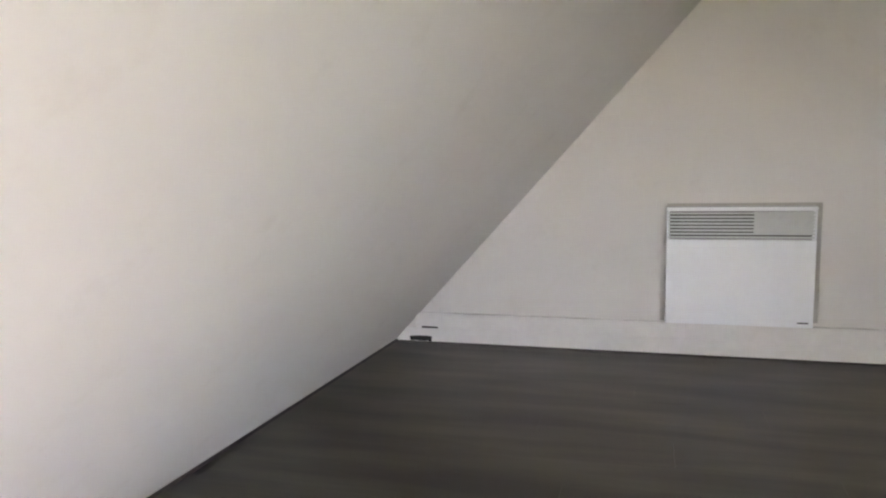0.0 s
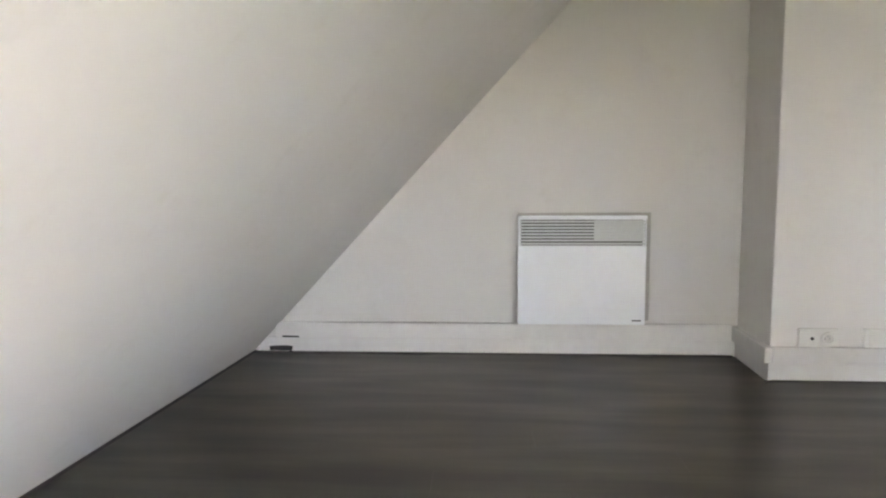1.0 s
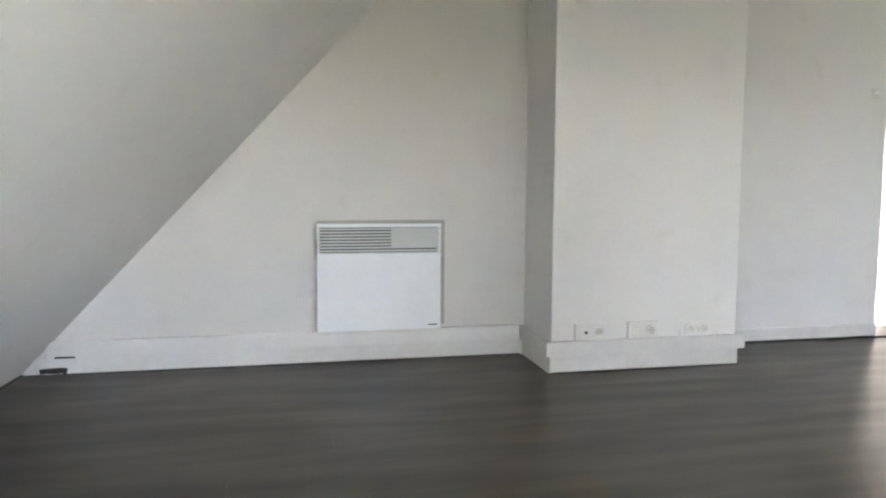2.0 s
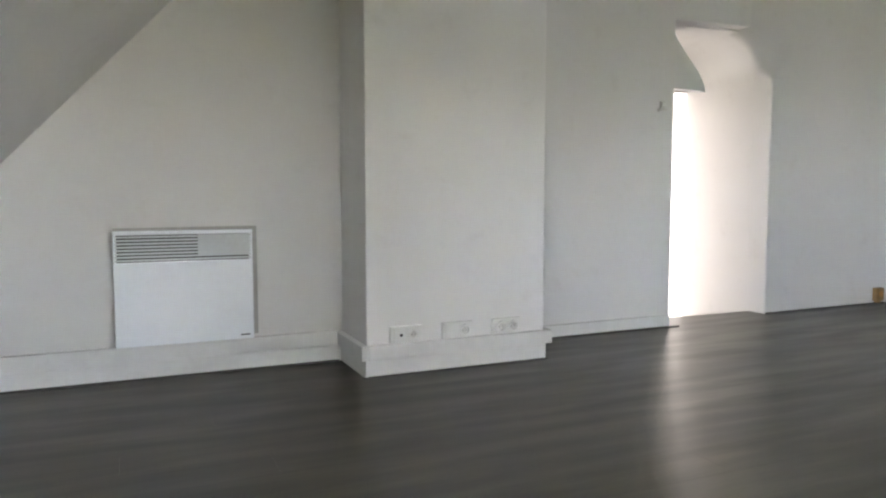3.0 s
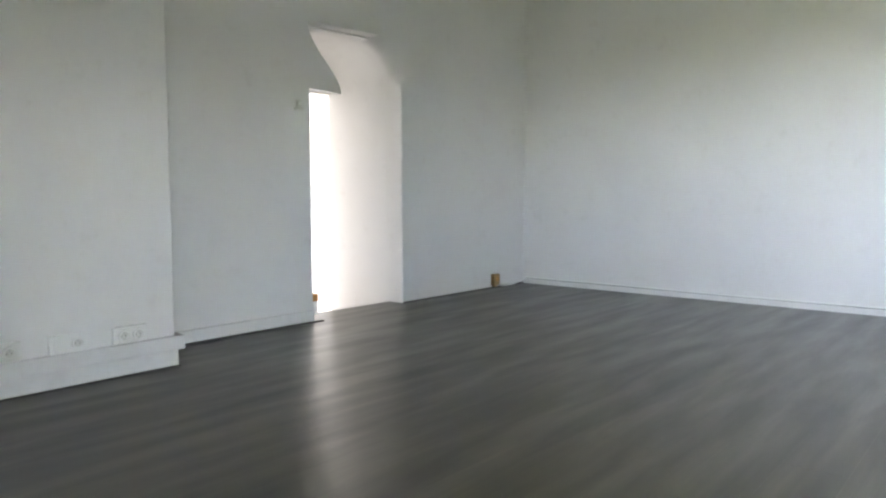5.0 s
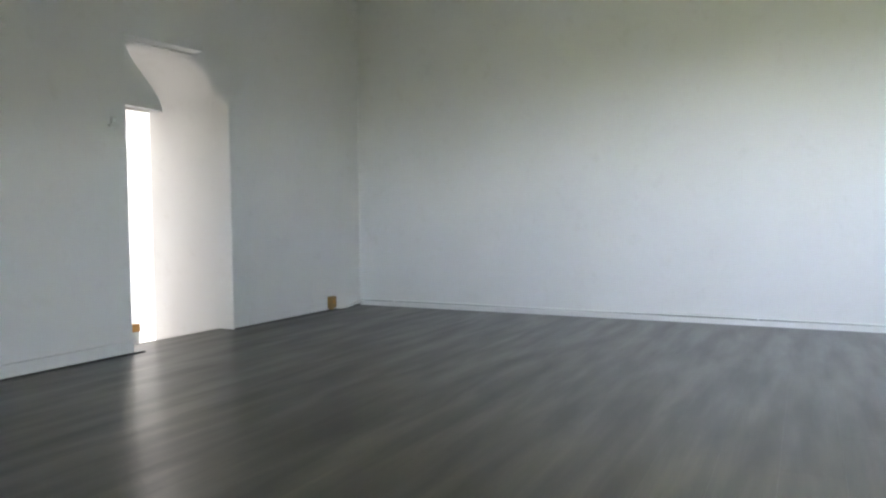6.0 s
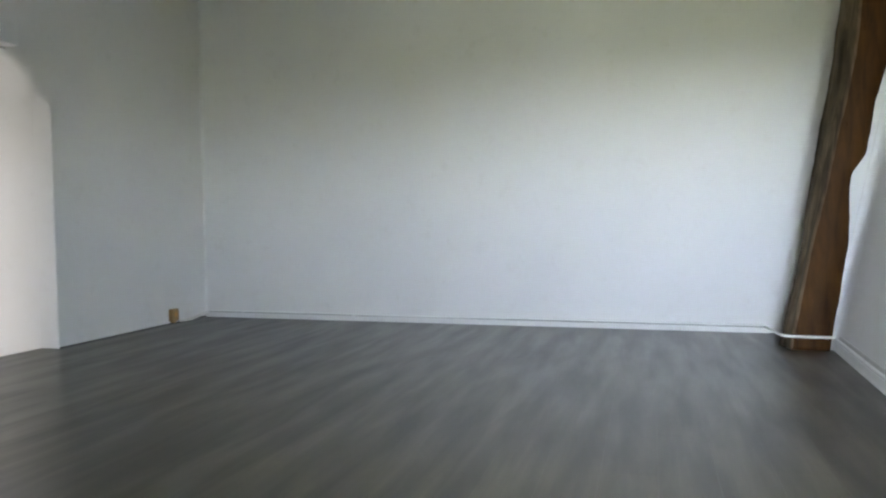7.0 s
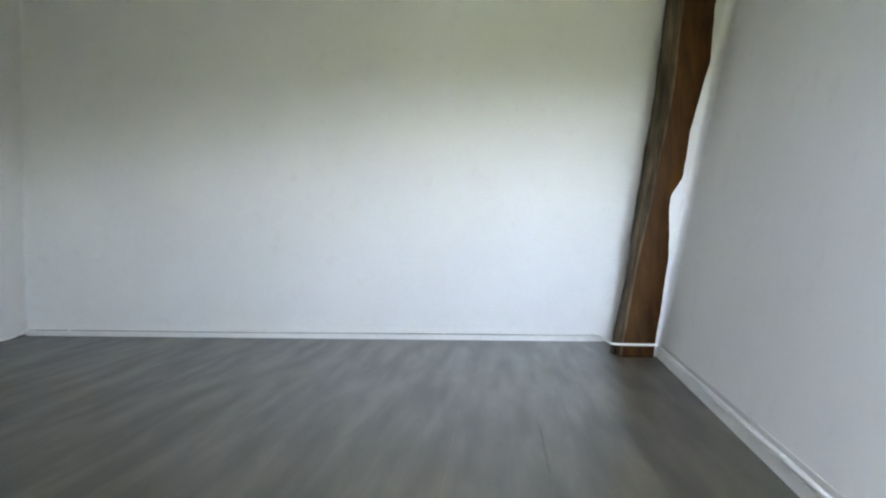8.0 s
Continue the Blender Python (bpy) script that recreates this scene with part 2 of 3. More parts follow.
def grid_faces(bm, rows):
    return [bm.faces.new((a[k], a[k + 1], b[k + 1], b[k])) for a, b in zip(rows, rows[1:]) for k in range(len(a) - 1)]


def head_profile():
    """The doorway's right side and top, in x and z: upright, then a quarter round into the level head."""
    pts = [Vector((4.487, z)) for z in (-0.06, 0.6, 1.2, 1.5, 1.68)]
    p0, p1, p2, p3 = Vector((4.487, 1.74)), Vector((4.487, 1.91)), Vector((4.36, 2.05)), Vector((4.14, 2.06))
    for i in range(25):
        u = i / 24
        pts.append(p0 * (1 - u) ** 3 + p1 * 3 * u * (1 - u) ** 2 + p2 * 3 * u * u * (1 - u) + p3 * u ** 3)
    return pts


def flared_wall():
    """Wall beside the doorway: a sharp upright edge that widens into a softly rounded head."""
    y0, y1 = 4.133, 4.30
    pts = head_profile()
    bm = bmesh.new()
    rows = []
    for i, p in enumerate(pts):
        d = (pts[min(i + 1, len(pts) - 1)] - pts[max(i - 1, 0)]).normalized()
        out = Vector((d.y, -d.x))
        r = 0.010 + 0.33 * smooth_step(1.71, 1.92, p.y)
        ry = min(r, 0.165)
        ring = [(p.x, y1, p.y)]
        for k in range(15):
            a = math.pi / 2 * k / 14
            q = p + out * r * (1 - math.cos(a))
            ring.append((q.x, y0 + ry * (1 - math.sin(a)), q.y))
        q = p + out * r
        far = Vector((6.5, p.y)) if p.y < 1.7 else Vector((6.5 - 2.6 * smooth_step(1.7, 2.2, p.y), 3.05))
        ring.append((q.x, y0, q.y))
        ring.append((far.x, y0, far.y))
        rows.append([bm.verts.new(c) for c in ring])
    grid_faces(bm, rows)
    add_hexa(bm, [(4.50, 4.285, -0.06), (6.5, 4.285, -0.06), (6.5, 4.285, 3.05), (4.50, 4.285, 3.05)], [(4.50, 4.299, -0.06), (6.5, 4.299, -0.06), (6.5, 4.299, 3.05), (4.50, 4.299, 3.05)])
    add_hexa(bm, [(6.5, 4.133, 1.60), (6.5, 4.133, 3.05), (6.46, 4.133, 3.05), (6.46, 4.133, 1.60)], [(6.5, 4.28, 1.60), (6.5, 4.28, 3.05), (6.46, 4.28, 3.05), (6.46, 4.28, 1.60)])
    # the far corner: a softly rounded plaster fillet
    rows = []
    for i in range(31):
        z = 0.05 + 3.0 * i / 30
        a = b = 0.03 + 0.012 * noise.noise((0.3, 0.7, z * 1.7))
        x_end = 6.2475 - 0.0123 * b
        row = []
        for k in range(17):
            u = math.sin(math.pi / 2 * k / 16)
            row.append((x_end - a + a * u, 4.132 - b * (1 - math.sqrt(1 - u * u)), z))
        rows.append([bm.verts.new(c) for c in row])
    for f in grid_faces(bm, rows):
        f.smooth = True
    return bm


structure("wall_north_east", flared_wall(), WALL, "white painted wall beside the bright doorway", "wall")


def coved_lintel():
    """Plastered block in the doorway whose front sweeps up and out to the wall above."""
    bm = bmesh.new()
    rows = []
    for i in range(19):
        z = 1.625 + 0.425 * i / 18
        end = 3.985 - 0.34 * smooth_step(1.62, 2.12, z)
        c = min(1.0, max(0.0, (z - 1.80) / 0.25))
        front = 4.215 - 0.10 * (1 - math.sqrt(1 - c * c))
        row = [(3.40, front, z)]
        for k in range(11):
            a = math.pi / 2 * k / 10
            row.append((end - 0.30 * (1 - math.sin(a)), 4.29 - (4.29 - front) * math.cos(a), z))
        row.append((end - 0.05, 4.292, z))
        row.append((3.40, 4.292, z))
        row.append(row[0])
        rows.append([bm.verts.new(p) for p in row])
    grid_faces(bm, rows)
    bm.faces.new(rows[0][:-1])
    return bm


structure("lintel", coved_lintel(), WALL, "white plastered lintel block inside the doorway", "lintel")

bm = add_hexa(bmesh.new(), [(6.25, 4.3, -0.06), (6.17, -2.2, -0.06), (6.17, -2.2, 3.05), (6.25, 4.3, 3.05)], [(6.4, 4.3, -0.06), (6.4, -2.2, -0.06), (6.4, -2.2, 3.05), (6.4, 4.3, 3.05)])
structure("wall_east", bm, WALL, "long white painted wall in bluish daylight", "wall")


def lean_slab(bm, x0, x1, z0, z1, t=0.16):
    near = [(x0, lean_y(x0, z0), z0), (x1, lean_y(x1, z0), z0), (x1, lean_y(x1, z1), z1), (x0, lean_y(x0, z1), z1)]
    return add_hexa(bm, near, [(x, y - t, z) for x, y, z in near])


structure("wall_south", lean_slab(bmesh.new(), 2.05, 5.56, -0.06, 3.05), WALL, "white painted wall leaning slightly outwards beside the post", "wall")
near = [(5.535, lean_y(5.535, -0.06) - 0.1, -0.06), (5.535, -0.93, -0.06), (5.535, -1.37, 3.05), (5.535, lean_y(5.535, 3.05) - 0.1, 3.05)]
bm = add_hexa(bmesh.new(), near, [(6.3, y, z) for _, y, z in near])
rows = []
for i in range(13):
    z = -0.01 + 3.03 * i / 12
    a, b = Vector((5.36, lean_y(5.36, z) - 0.004, z)), Vector((5.535, lean_y(5.535, z), z))
    c = Vector((5.530, lean_y(5.535, z) + 0.055, z))
    row = [a * (1 - u) ** 2 + b * 2 * u * (1 - u) + c * u * u for u in (k / 10 for k in range(11))]
    rows.append([bm.verts.new(p) for p in row + [c + Vector((0.03, 0, 0)), b + Vector((0.03, -0.08, 0)), a + Vector((0, -0.08, 0)), a]])
grid_faces(bm, rows)
structure("wall_south_corner", bm, WALL, "white plaster infill between leaning post and wall", "wall")

# unseen wing added behind the camera; its openings let in light
bm = box(2.05, 2.2, -5.0, -2.6, -0.06, 3.05)
add_box(bm, 2.05, 2.2, -1.45, -1.1, -0.06, 3.05)
add_box(bm, 2.05, 2.2, -2.6, -1.45, -0.06, 0.7)
add_box(bm, 2.05, 2.2, -2.6, -1.45, 1.95, 3.05)
structure("wall_wing_east", bm, WALL, "plain white wall of the added wing, opening placed for light", "wall")
bm = box(-2.4, 0.1, -5.1, -5.0, -0.06, 3.05)
add_box(bm, 0.7, 2.2, -5.1, -5.0, -0.06, 3.05)
add_box(bm, 0.1, 0.7, -5.1, -5.0, -0.06, 1.15)
add_box(bm, 0.1, 0.7, -5.1, -5.0, 1.7, 3.05)
structure("wall_wing_south", bm, WALL, "plain white end wall of the added wing, opening placed for light", "wall")

# stairwell behind the doorway
bm = box(2.2, 3.68, 5.0, 5.15, -1.6, 3.05)
add_box(bm, 3.68, 4.487, 5.0, 5.15, -1.6, -0.40)
add_box(bm, 3.68, 4.487, 5.0, 5.15, 1.74, 3.05)
structure("wall_stair_back", bm, WALL, "white stairwell wall with a bright window", "wall")
structure("wall_stair_east", box(4.487, 4.62, 4.301, 5.01, -1.6, 3.05), WALL, "white stairwell wall washed by daylight from a window", "wall")
bm = bmesh.new()
vault = [p for p in head_profile() if p.y > 1.73] + [Vector((x, 2.06)) for x in (3.9, 3.4, 2.36)]
for f in grid_faces(bm, [[bm.verts.new((p.x - 0.003, y, p.y)) for p in vault] for y in (4.301, 4.6, 4.999)]):
    f.smooth = True
structure("stair_vault", bm, WALL, "white plastered curved head of the stairwell", "ceiling")
structure("wall_stair_west", box(2.2, 2.35, 4.14, 5.0, -1.6, 3.05), WALL, "plain white stairwell end wall", "wall")
# assumed window; its glowing pane stands in for daylight behind the doorway
structure("window_2", box(3.66, 4.60, 5.02, 5.04, -0.42, 1.76), SKYGLOW, "bright overexposed window pane in the stairwell", "window")
structure("wall_stair_front", box(2.35, 4.487, 4.14, 4.283, -1.6, -0.051), WALL, "white stairwell wall under the floor edge", "wall")
structure("stair_bottom", box(2.2, 4.95, 4.14, 5.4, -1.75, -1.6), TRIM, "pale bottom of the stairwell", "floor")
structure("stair_nosing", box(3.3, 4.487, 4.284, 4.296, -0.04, 0.003, 0.001, 1), TRIM, "thin white edge strip along the stairwell", "trim")

# unseen ground; the hill is raised to hide the glow along the horizon
bm = bmesh.new()
xs = [-2500, -1200, -600, -300, -200, -140, -100, -70, -40, -20, 0, 60, 300, 2500]
ys = [-2500, -800, -300, -100, -30, 0, 30, 100, 300, 800, 2500]
grid = [[bm.verts.new((x, y, -6.0 + (0.0 if x > -40 else min(1.0, (-40 - x) / 260) ** 1.2 * 29 * (0.9 + 0.2 * noise.noise((x * 0.01, y * 0.004, 0)))))) for y in ys] for x in xs]
for i in range(len(xs) - 1):
    for j in range(len(ys) - 1):
        bm.faces.new((grid[i][j], grid[i + 1][j], grid[i + 1][j + 1], grid[i][j + 1]))
structure("ground", bm, GRASS, "green meadow outside the dormer window, hill added to hide the horizon", "ground")

# ---- floor ----
floor = structure("floor", box(-1.95, 6.4, -5.0, 4.284, -0.05, -0.0125), DARKTRIM, "dark grey-brown wood laminate floor with long streaks", "floor")


# ---- trims ----
def trim(name, bm, label, material=TRIM):
    return structure(name, bm, material, label, name)


trim("baseboard", box(-1.285, 1.178, 3.989, 3.999, 0.0, 0.084, 0.002, 1), "low white baseboard with a chipped end at the slope")
trim("baseboard", box(1.178, 1.189, 3.56, 3.999, 0.0, 0.088, 0.002, 1), "low white baseboard on the chimney breast")
trim("baseboard", box(1.178, 2.207, 3.570, 3.581, 0.0, 0.088, 0.002, 1), "low white baseboard on the chimney breast")
trim("baseboard", box(2.198, 2.207, 3.582, 4.029, 0.0, 0.088, 0.002, 1), "low white baseboard on the chimney breast")
trim("baseboard", box(2.21, 3.468, 4.012, 4.029, 0.0, 0.083, 0.006), "low white baseboard with a rounded top")
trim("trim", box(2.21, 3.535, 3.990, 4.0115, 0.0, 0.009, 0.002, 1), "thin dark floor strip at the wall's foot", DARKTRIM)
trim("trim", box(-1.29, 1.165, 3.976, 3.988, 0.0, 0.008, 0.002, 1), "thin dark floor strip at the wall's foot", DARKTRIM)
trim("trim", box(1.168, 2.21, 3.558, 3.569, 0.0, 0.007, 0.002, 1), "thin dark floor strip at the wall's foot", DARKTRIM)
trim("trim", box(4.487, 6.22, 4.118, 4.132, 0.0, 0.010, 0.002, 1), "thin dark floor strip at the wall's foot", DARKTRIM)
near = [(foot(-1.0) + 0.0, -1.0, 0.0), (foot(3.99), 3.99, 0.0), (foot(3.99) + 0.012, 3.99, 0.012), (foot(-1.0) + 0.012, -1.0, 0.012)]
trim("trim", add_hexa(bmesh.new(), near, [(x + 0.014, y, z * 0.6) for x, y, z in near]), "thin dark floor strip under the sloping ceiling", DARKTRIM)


def trunking(x0, x1, y0, y1, z0, z1, label):
    """A white plastic cable trunking with a clip-on lid."""
    t = thing("cable_trunking", (x0 + x1) / 2, (y0 + y1) / 2, z0, label, "cable trunking", "trunking along the walls")
    part("channel", box(x0, x1, y0, y1, z0, z1, 0.004), TRIM, t)
    return t


t = trunking(-1.185, 1.155, 3.972, 3.999, 0.086, 0.166, "white cable trunking above the baseboard of the gable wall")
part("lid", box(-1.183, 1.15, 3.968, 3.9715, 0.096, 0.156, 0.001, 1), TRIM, t)
t = trunking(1.155, 1.188, 3.548, 3.999, 0.0885, 0.160, "white cable trunking on the side of the chimney breast")
t = trunking(1.189, 2.234, 3.548, 3.580, 0.0885, 0.160, "white cable trunking across the chimney breast under the sockets")
part("lid", box(1.19, 2.23, 3.544, 3.5475, 0.10, 0.150, 0.001, 1), TRIM, t)
t = trunking(2.199, 2.234, 3.581, 4.010, 0.0885, 0.160, "white cable trunking on the side of the chimney breast")


def wall_x(y):
    return 6.17 + (y + 2.2) * 0.08 / 6.5


bm = add_hexa(bmesh.new(), [(wall_x(4.12) - 0.022, 4.12, 0.0), (wall_x(-0.78) - 0.022, -0.78, 0.0), (wall_x(-0.78) - 0.022, -0.78, 0.040), (wall_x(4.12) - 0.022, 4.12, 0.040)],
              [(wall_x(4.12) - 0.001, 4.12, 0.0), (wall_x(-0.78) - 0.001, -0.78, 0.0), (wall_x(-0.78) - 0.001, -0.78, 0.045), (wall_x(4.12) - 0.001, 4.12, 0.045)])
t = thing("cable_trunking", 6.2, 1.7, 0, "low white cable trunking at the foot of the long wall", "cable trunking", "trunking along the walls")
part("channel", bm, TRIM, t)
# dark line along the wall paints the cable's shadow above the channel
near = [(wall_x(y) - 0.006, y, z) for y, z in ((4.12, 0.0462), (-0.76, 0.0462), (-0.76, 0.0495), (4.12, 0.0495))]
part("joint", add_hexa(bmesh.new(), near, [(x + 0.0055, y, z) for x, y, z in near]), DARKTRIM, t, "dark line painted as the cable's shadow above the channel")
pts = [(wall_x(y) - 0.009, y, 0.057 + 0.002 * math.sin(y * 2.3)) for y in np.linspace(4.1, -0.74, 34)]
part("cable", add_tube(bmesh.new(), pts, 0.007), PLASTIC, t)
for y in (3.73, 2.6, 1.55, 0.5, -0.4):
    part("clip", box(wall_x(y) - 0.02, wall_x(y) - 0.001, y - 0.008, y + 0.008, 0.046, 0.066, 0.002, 1), PLASTIC, t)

# white cable that runs round the post
c = thing("cable", 5.45, -0.9, 0.09, "white cable running round the foot of the timber post", "cable")
pts = [(6.13, -0.74, 0.052), (6.05, -0.745, 0.056), (5.85, -0.745, 0.07), (5.62, -0.742, 0.088), (5.48, -0.748, 0.095), (5.437, -0.765, 0.096),
       (5.428, -0.80, 0.095), (5.43, -0.90, 0.093), (5.435, -1.0, 0.092), (5.44, -1.055, 0.092)]
part("sheath", add_tube(bmesh.new(), pts, 0.009, 10), PLASTIC, c)

# leaning wall's foot: baseboard with a cable cover on top
bm = bmesh.new()
x0, x1 = 2.05, 5.50
near = [(x0, lean_y(x0, 0) + 0.016, 0.0), (x1, lean_y(x1, 0) + 0.016, 0.0), (x1, lean_y(x1, 0.053) + 0.016, 0.053), (x0, lean_y(x0, 0.053) + 0.016, 0.053)]
add_hexa(bm, near, [(x, y - 0.015, z) for x, y, z in near])
trim("baseboard", bm, "white baseboard at the foot of the leaning wall")
# strip's grey puts the shade above the cable cover into its colour
near = [(x0, lean_y(x0, z) + 0.007, z) if k == 0 else (x1, lean_y(x1, z) + 0.007, z) for z, order in ((0.0775, (0, 1)), (0.097, (1, 0))) for k in order]
trim("batten", add_hexa(bmesh.new(), near, [(x, y - 0.006, z) for x, y, z in near]), "narrow strip above the cable cover, grey in place of shade", BATTEN_SHADE)
t = thing("cable_trunking", 3.8, -1.0, 0.054, "thin white cable cover on top of the baseboard, with a joint", "cable trunking", "trunking along the walls")
for a, b, r in ((5.49, 3.72, 0.0105), (3.715, 3.05, 0.011), (3.045, 2.06, 0.011)):
    pts = [(x, lean_y(x, 0.065) + 0.011, 0.065 + 0.002 * math.sin(5 * x)) for x in np.linspace(a, b, 16)]
    part("cover", add_tube(bmesh.new(), pts, r), TRIM, t)
for x in (3.717, 3.047):
    part("clip", box(x - 0.012, x + 0.012, lean_y(x, 0.066) + 0.001, lean_y(x, 0.066) + 0.0245, 0.0535, 0.0768, 0.003, 1), PLASTIC, t)

# torn opening in the gable's baseboard, and a dark slot under the trunking's end
h = thing("cable_hole", -1.16, 3.985, 0.0, "dark torn cable hole in the baseboard beside the slope", "cable hole")
# flat black patch on the baseboard stands for the hole's dark inside
part("cavity", prism_y([(-1.222, 0.010), (-1.105, 0.008), (-1.10, 0.034), (-1.13, 0.038), (-1.19, 0.036), (-1.226, 0.033)], 3.9865, 3.9955), BLACK, h)
part("broken_edge", prism_y([(-1.20, 0.001), (-1.115, 0.001), (-1.12, 0.011), (-1.16, 0.008), (-1.195, 0.012)], 3.981, 3.9862), TRIM, h, "pale broken edge")
h = thing("cable_slot", -1.1, 3.985, 0.088, "thin dark slot under the trunking's open end", "cable slot")
# black sliver on the trunking paints the dark of the slot
part("cavity", prism_y([(-1.15, 0.0865), (-1.06, 0.0865), (-1.063, 0.094), (-1.148, 0.095)], 3.965, 3.971), BLACK, h)


# ---- convector heater on the gable wall ----
def convector():
    x0, x1, z0, z1, yf, yb = 0.078, 0.714, 0.172, 0.722, 3.936, 3.985
    t = thing("convector_heater", (x0 + x1) / 2, 3.999, z0, "white enamelled electric convector heater with a grey top grille", "heater")
    bm = box(x0 + 0.004, x1 - 0.004, yf + 0.012, yb, z0 + 0.004, 0.570, 0.004)
    add_box(bm, x0 + 0.004, x0 + 0.016, yf + 0.012, yb, 0.5705, z1 - 0.021, 0.002, 1)
    add_box(bm, x1 - 0.016, x1 - 0.004, yf + 0.012, yb, 0.5705, z1 - 0.021, 0.002, 1)
    part("casing", bm, ENAMEL, t)
    part("front_panel", box(x0, x1, yf, yf + 0.011, z0, 0.572, 0.004, 3), ENAMEL, t, "glossy white front panel")
    part("top_cap", box(x0 - 0.001, x1 + 0.001, yf - 0.002, yb, z1 - 0.020, z1, 0.005, 3), ENAMEL, t)
    # black panel, so that the grille's inside reads as shade
    part("inner_back", box(x0 + 0.0165, x1 - 0.0165, yb - 0.022, yb - 0.002, 0.573, z1 - 0.022), BLACK, t, "black back panel that paints the shade inside the grille")
    part("grille_frame", box(x0 + 0.001, x0 + 0.008, yf + 0.001, yf + 0.0115, 0.573, z1 - 0.021, 0.002, 1), ENAMEL, t)
    part("grille_frame", box(x1 - 0.008, x1 - 0.001, yf + 0.001, yf + 0.0115, 0.573, z1 - 0.021, 0.002, 1), ENAMEL, t)
    n = 8
    for i in range(n):
        z = 0.583 + i * (0.110 / (n - 1))
        near = [(x0 + 0.0085, yf + 0.003, z - 0.0048), (x1 - 0.0085, yf + 0.003, z - 0.0048), (x1 - 0.0085, yf + 0.005, z + 0.0046), (x0 + 0.0085, yf + 0.005, z + 0.0046)]
        part("slat", add_hexa(bmesh.new(), near, [(x, y + 0.0020, z) for x, y, z in near]), GRILLE, t, "grey metal louvre" if i == 0 else "")
    # dark plate puts the shade between the louvres into its colour
    part("control_cover", box(0.138, x1 - 0.015, yf + 0.0125, yf + 0.014, 0.594, 0.684, 0.0005, 1), GRILLE_SHADE, t, "near-black plate behind the louvres, for the shade in the slots")
    part("control_cover", box(0.455, x1 - 0.015, yf + 0.0078, yf + 0.0092, 0.602, z1 - 0.022, 0.0005, 1), GRILLE, t)
    part("maker_plate", box(0.648, 0.694, yf - 0.0012, yf, 0.191, 0.197), BLACK, t, "small dark maker's mark")
    part("wall_bracket", box(x0 + 0.05, x1 - 0.05, yb - 0.004, 3.9859, 0.24, 0.66), STEEL, t)
    # grey plate paints the heater's shadow onto the wall behind it
    part("wall_plate", box(x0 + 0.004, x1 + 0.028, 3.986, 3.999, z0 + 0.012, z1 + 0.013, 0.002, 1), SHADE_GREY, t, "grey plate painted as the heater's shadow on the wall")
    # grey panel darkens the right side in place of its shade
    part("side_vent", box(x1 - 0.0038, x1 - 0.0025, yf + 0.02, yb - 0.006, 0.20, 0.55), GRILLE, t)
    return t


convector()


# ---- double sockets on the chimney breast ----
def socket_insert(t, x, z, y, kind):
    if kind == "power":
        i = part("insert", box(x - 0.0315, x + 0.0315, y - 0.003, y, z - 0.0315, z + 0.0315, 0.002), PLASTIC, t)
        bm = bmesh.new()
        n = 24
        rings = [[bm.verts.new((x + r * math.cos(2 * math.pi * k / n), yy, z + r * math.sin(2 * math.pi * k / n))) for k in range(n)] for r, yy in ((0.0285, y - 0.0031), (0.0270, y - 0.0150), (0.0205, y - 0.0150), (0.0185, y - 0.0033))]
        for a, b in zip(rings, rings[1:]):
            for k in range(n):
                bm.faces.new((a[k], a[(k + 1) % n], b[(k + 1) % n], b[k]))
        part("well_rim", bm, PLASTIC, i)
        # darker plastic paints the shade inside the round well
        part("well", add_disc(bmesh.new(), x, y - 0.0034, z, 0.0184, 0.0008), DARKER_PLASTIC, i, "shaded round socket well")
        part("earth_pin", add_disc(bmesh.new(), x, y - 0.008, z + 0.009, 0.0024, 0.010, 10), STEEL, i)
        # black discs paint the dark of the two contact holes
        for dx in (-0.0095, 0.0095):
            part("contact_hole", add_disc(bmesh.new(), x + dx, y - 0.0040, z - 0.002, 0.0022, 0.0006, 10), BLACK, i)
    elif kind == "aerial":
        i = part("insert", box(x - 0.0315, x + 0.0315, y - 0.003, y, z - 0.0315, z + 0.0315, 0.002), PLASTIC, t)
        part("jack", add_disc(bmesh.new(), x + 0.006, y - 0.0045, z - 0.002, 0.0075, 0.003, 16), BLACK, i, "small dark round jack")
    else:
        part("insert", box(x - 0.0315, x + 0.0315, y - 0.004, y, z - 0.0315, z + 0.0315, 0.003), PLASTIC, t, "blank cover")


def double_socket(x0, x1, kinds, label):
    zc, y = 0.2025, 3.5805
    t = thing("double_socket", (x0 + x1) / 2, y, 0.16, label, "wall socket", "sockets on the chimney breast")
    part("plate", box(x0, x1, y - 0.020, y, zc - 0.0415, zc + 0.0415, 0.004, 3), PLASTIC, t)
    xc = (x0 + x1) / 2
    for x, k in zip((xc - 0.0355, xc + 0.0355), kinds):
        socket_insert(t, x, zc, y - 0.0202, k)


double_socket(1.305, 1.476, ("aerial", "power"), "white double plate with an aerial jack and a power socket")
double_socket(1.586, 1.758, ("blank", "power"), "white double plate with a blank cover and a power socket")
double_socket(1.872, 2.040, ("power", "power"), "white double plate with two power sockets")

# ---- small wall fittings ----
t = thing("thermostat", 3.365, 4.029, 1.43, "small white room thermostat beside the doorway", "thermostat")
part("casing", box(3.335, 3.400, 4.006, 4.029, 1.436, 1.452, 0.003), DARKER_PLASTIC, t)
part("dial_housing", box(3.350, 3.385, 4.009, 4.029, 1.4525, 1.50, 0.005), DARKER_PLASTIC, t)
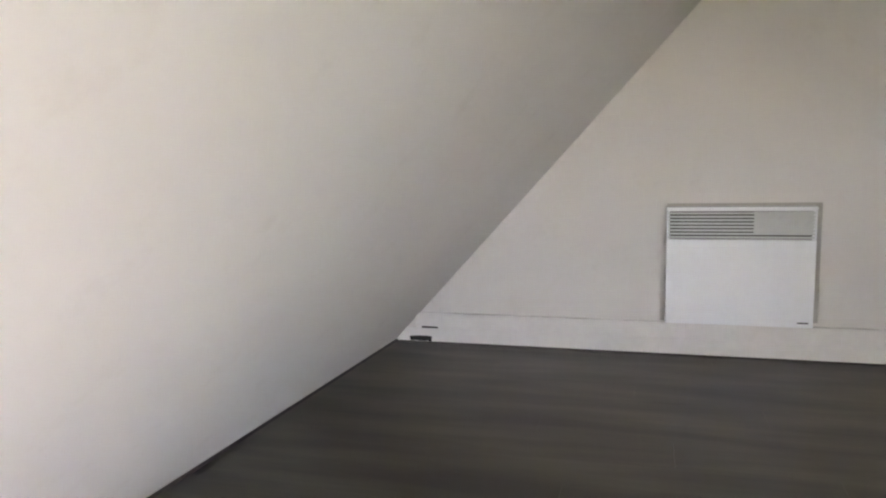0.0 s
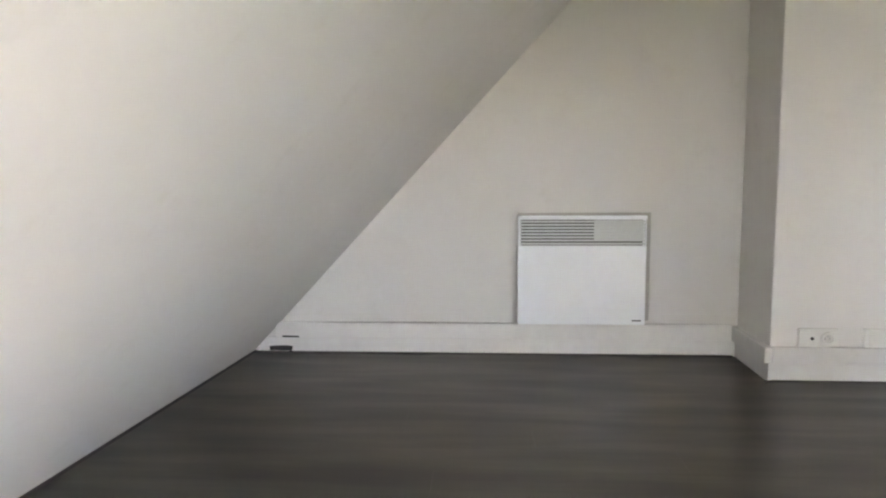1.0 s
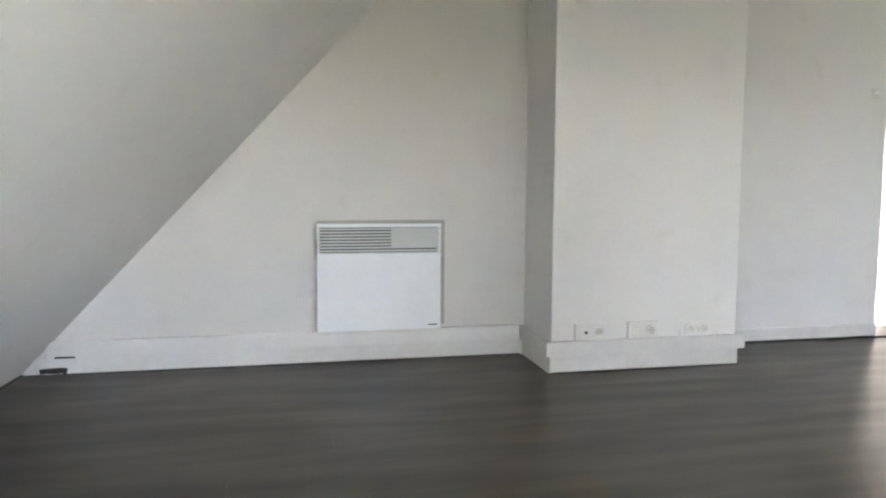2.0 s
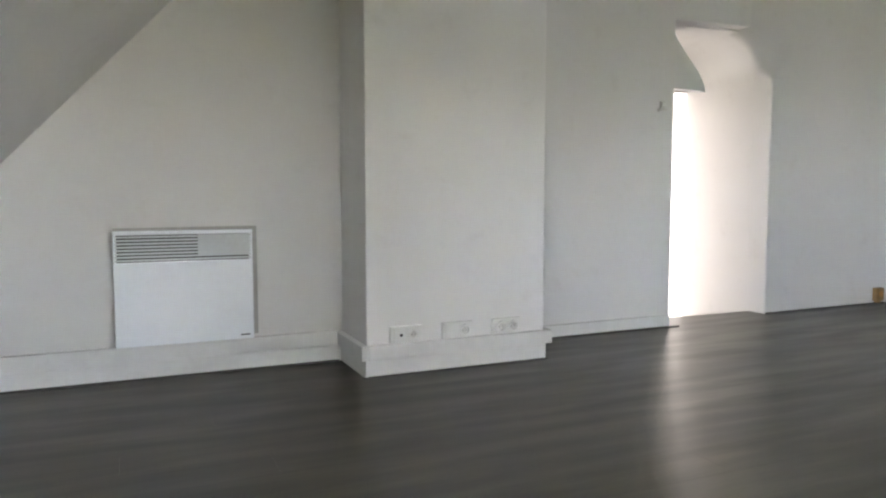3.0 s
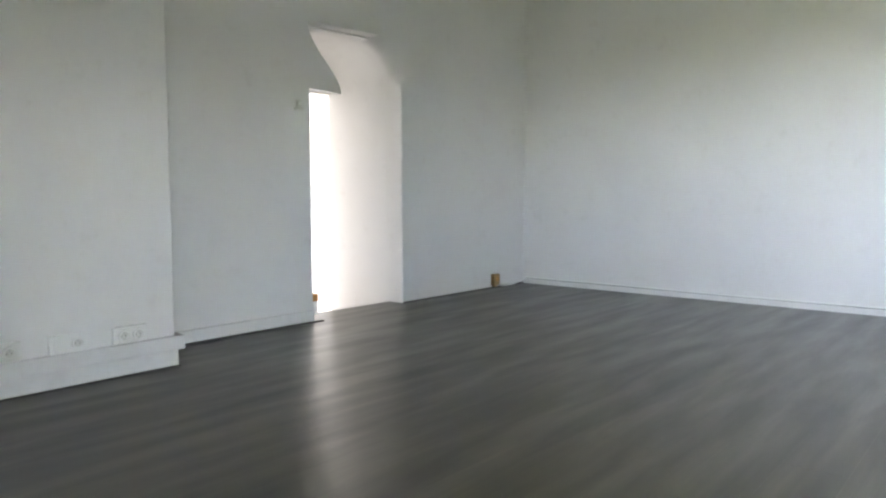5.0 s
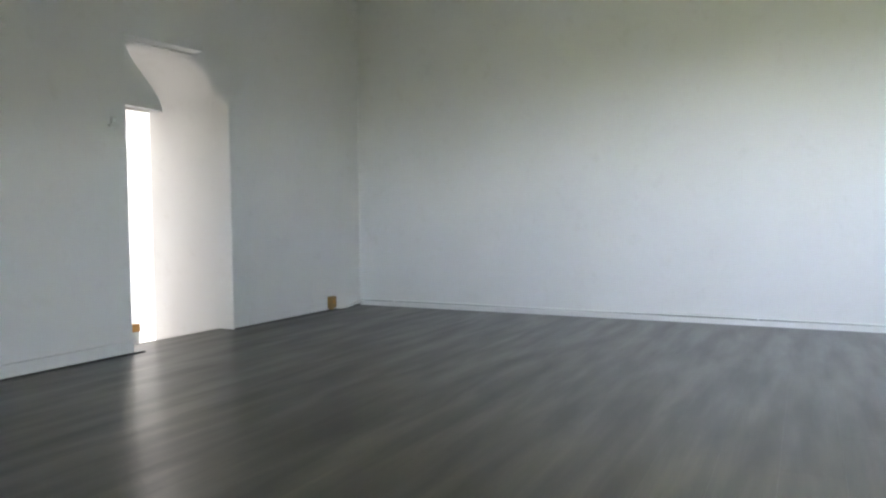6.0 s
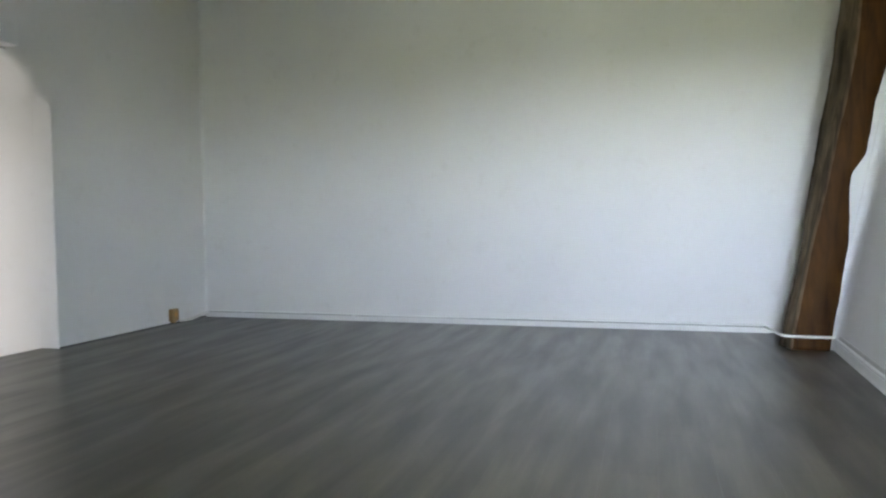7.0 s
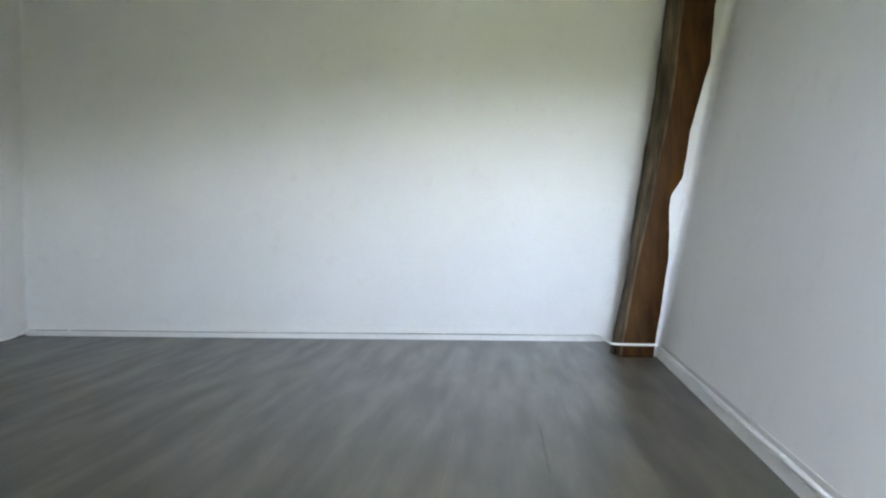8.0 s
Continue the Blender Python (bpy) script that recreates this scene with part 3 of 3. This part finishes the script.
part("dial", add_disc(bmesh.new(), 3.3675, 4.005, 1.478, 0.011, 0.007, 16), PLASTIC, t)

t = thing("junction_box", 5.72, 4.132, 0.01, "tan surface socket box at the foot of the wall", "socket box")
part("case", box(5.690, 5.778, 4.090, 4.131, 0.024, 0.132, 0.005), TAN, t)
part("cover", box(5.694, 5.774, 4.086, 4.0895, 0.028, 0.128, 0.002, 1), TAN, t)
part("socket_face", add_disc(bmesh.new(), 5.734, 4.0845, 0.084, 0.024, 0.003), ORANGE, t, "paler round face")
part("stand_off", box(5.715, 5.745, 4.095, 4.1315, 0.010, 0.0238), TAN, t)
pts = [(5.765, 4.082, 0.026), (5.80, 4.072, 0.022), (5.86, 4.070, 0.018), (5.95, 4.076, 0.018), (6.05, 4.086, 0.026), (6.13, 4.092, 0.037), (6.19, 4.096, 0.047), (6.228, 4.098, 0.055)]
c = thing("cable", 5.98, 4.09, 0.005, "slack white cable lying between socket box and corner", "cable")
part("sheath", add_tube(bmesh.new(), pts, 0.010, 10), PLASTIC, c)

t = thing("newel_post", 4.143, 4.9, -1.6, "slim white stair post with an orange wooden cap", "newel post")
part("post", box(4.088, 4.203, 4.852, 4.948, -1.6, -0.0185, 0.004), TRIM, t, "white painted post")
part("cap", box(4.081, 4.208, 4.846, 4.954, -0.018, 0.045, 0.006), ORANGE, t, "orange wooden cap")


# ---- leaning timber post ----
def at_height(table, z):
    return float(np.interp(z, [a for a, _ in table], [b for _, b in table]))


LEFT = ((0.0, -0.800), (0.14, -0.818), (0.73, -0.930), (1.31, -1.056), (1.89, -1.166), (2.46, -1.228), (3.05, -1.32))
RIGHT = ((0.0, -1.036), (0.14, -1.058), (0.45, -1.102), (0.71, -1.146), (1.05, -1.146), (1.14, -1.158), (1.26, -1.238), (1.58, -1.288), (1.89, -1.376), (2.08, -1.432), (2.45, -1.458), (3.05, -1.58))
BACK = ((0.0, -0.762), (0.14, -0.786), (0.5, -0.866), (0.92, -0.926), (1.31, -0.984), (1.89, -1.082), (2.46, -1.150), (3.05, -1.235))


def timber_post():
    t = thing("timber_post", 5.5, -0.92, 0, "dark oiled oak post, leaning, with wavy hewn edges", "post")
    bm = bmesh.new()
    rings = []
    for i in range(123):
        z = 3.05 * i / 122
        l, r, b = at_height(LEFT, z), at_height(RIGHT, z), at_height(BACK, z)
        w = lambda s: 0.004 * noise.noise((s, s * 2, z * 5)) + 0.002 * noise.noise((s, 3 * s, z * 19))
        l, r, b = l + w(1.3), r + w(4.7) * 1.5, b + w(8.1) * 2
        xf = 5.455 + 0.02 * z + 0.5 * w(11.0)
        ch = 0.013 + w(15.2)
        ring = [(xf, r + 0.012, z), (xf + w(21), (l + r) / 2, z), (xf + 0.001, l - ch, z), (xf + 0.014, l + 0.002, z),
                (xf + 0.07, l * 0.62 + b * 0.38 + w(27) - 0.006, z), (xf + 0.085, l * 0.5 + b * 0.5 - 0.012 + w(29), z), (xf + 0.10, l * 0.42 + b * 0.58 + w(31), z),
                (xf + 0.19, b, z), (xf + 0.205, b - 0.03, z), (xf + 0.205, r + 0.02, z), (xf + 0.02, r, z)]
        rings.append([bm.verts.new(p) for p in ring])
    n = len(rings[0])
    for a, b in zip(rings, rings[1:]):
        for k in range(n):
            f = bm.faces.new((a[k], a[(k + 1) % n], b[(k + 1) % n], b[k]))
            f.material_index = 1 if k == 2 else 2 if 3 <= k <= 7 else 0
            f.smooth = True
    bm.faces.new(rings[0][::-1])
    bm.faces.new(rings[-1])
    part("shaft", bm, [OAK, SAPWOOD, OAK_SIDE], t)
    for y, z, r in ((-0.93, 0.33, 0.014), (-0.99, 0.62, 0.010), (-1.12, 1.45, 0.012), (-1.22, 2.05, 0.015)):
        bm = bmesh.new()
        m = Matrix.Translation((5.4545 + 0.02 * z, y, z)) @ Matrix.Rotation(radians(90), 4, "Y") @ Matrix.Diagonal((1.6, 0.8, 0.25, 1))
        bmesh.ops.create_uvsphere(bm, u_segments=12, v_segments=6, radius=r, matrix=m)
        part("knot", bm, OAK, t)


timber_post()


# ---- floor boards ----
BOARD, LONG, GAP = 0.192, 1.285, 0.0004
bm = box(-LONG / 2 + GAP / 2, LONG / 2 - GAP / 2, -BOARD / 2 + GAP / 2, BOARD / 2 - GAP / 2, -0.012, 0.0)
board_mesh = mesh_of("board", bm, FLOOR)
rows = 29
for r in range(rows):
    y = 4.283 - BOARD * (r + 0.5)
    shift = (r * 0.37) % 1.0
    k = 0
    a = -1.95
    while a < 6.38:
        b = min(a + LONG * (shift if k == 0 and shift > 0.12 else 1.0), 6.39)
        ob = new("board", board_mesh)
        ob.parent = floor
        ob.matrix_local = Matrix.LocRotScale(((a + b) / 2, y, 0), None, ((b - a) / LONG, 1, 1))
        a, k = b, k + 1
wing = bmesh.new()
y_end = 4.283 - BOARD * rows
r = 0
while y_end - BOARD * r > -5.0:
    y = y_end - BOARD * (r + 0.5)
    for q in range(4):
        add_box(wing, -1.95 + LONG * q + 0.001, -1.95 + LONG * (q + 1) - 0.001, y - BOARD / 2 + 0.0006, y + BOARD / 2 - 0.0006, -0.012, 0.0)
    r += 1
tagged(part("wing_boards", wing, FLOOR, floor), kind="stuff")
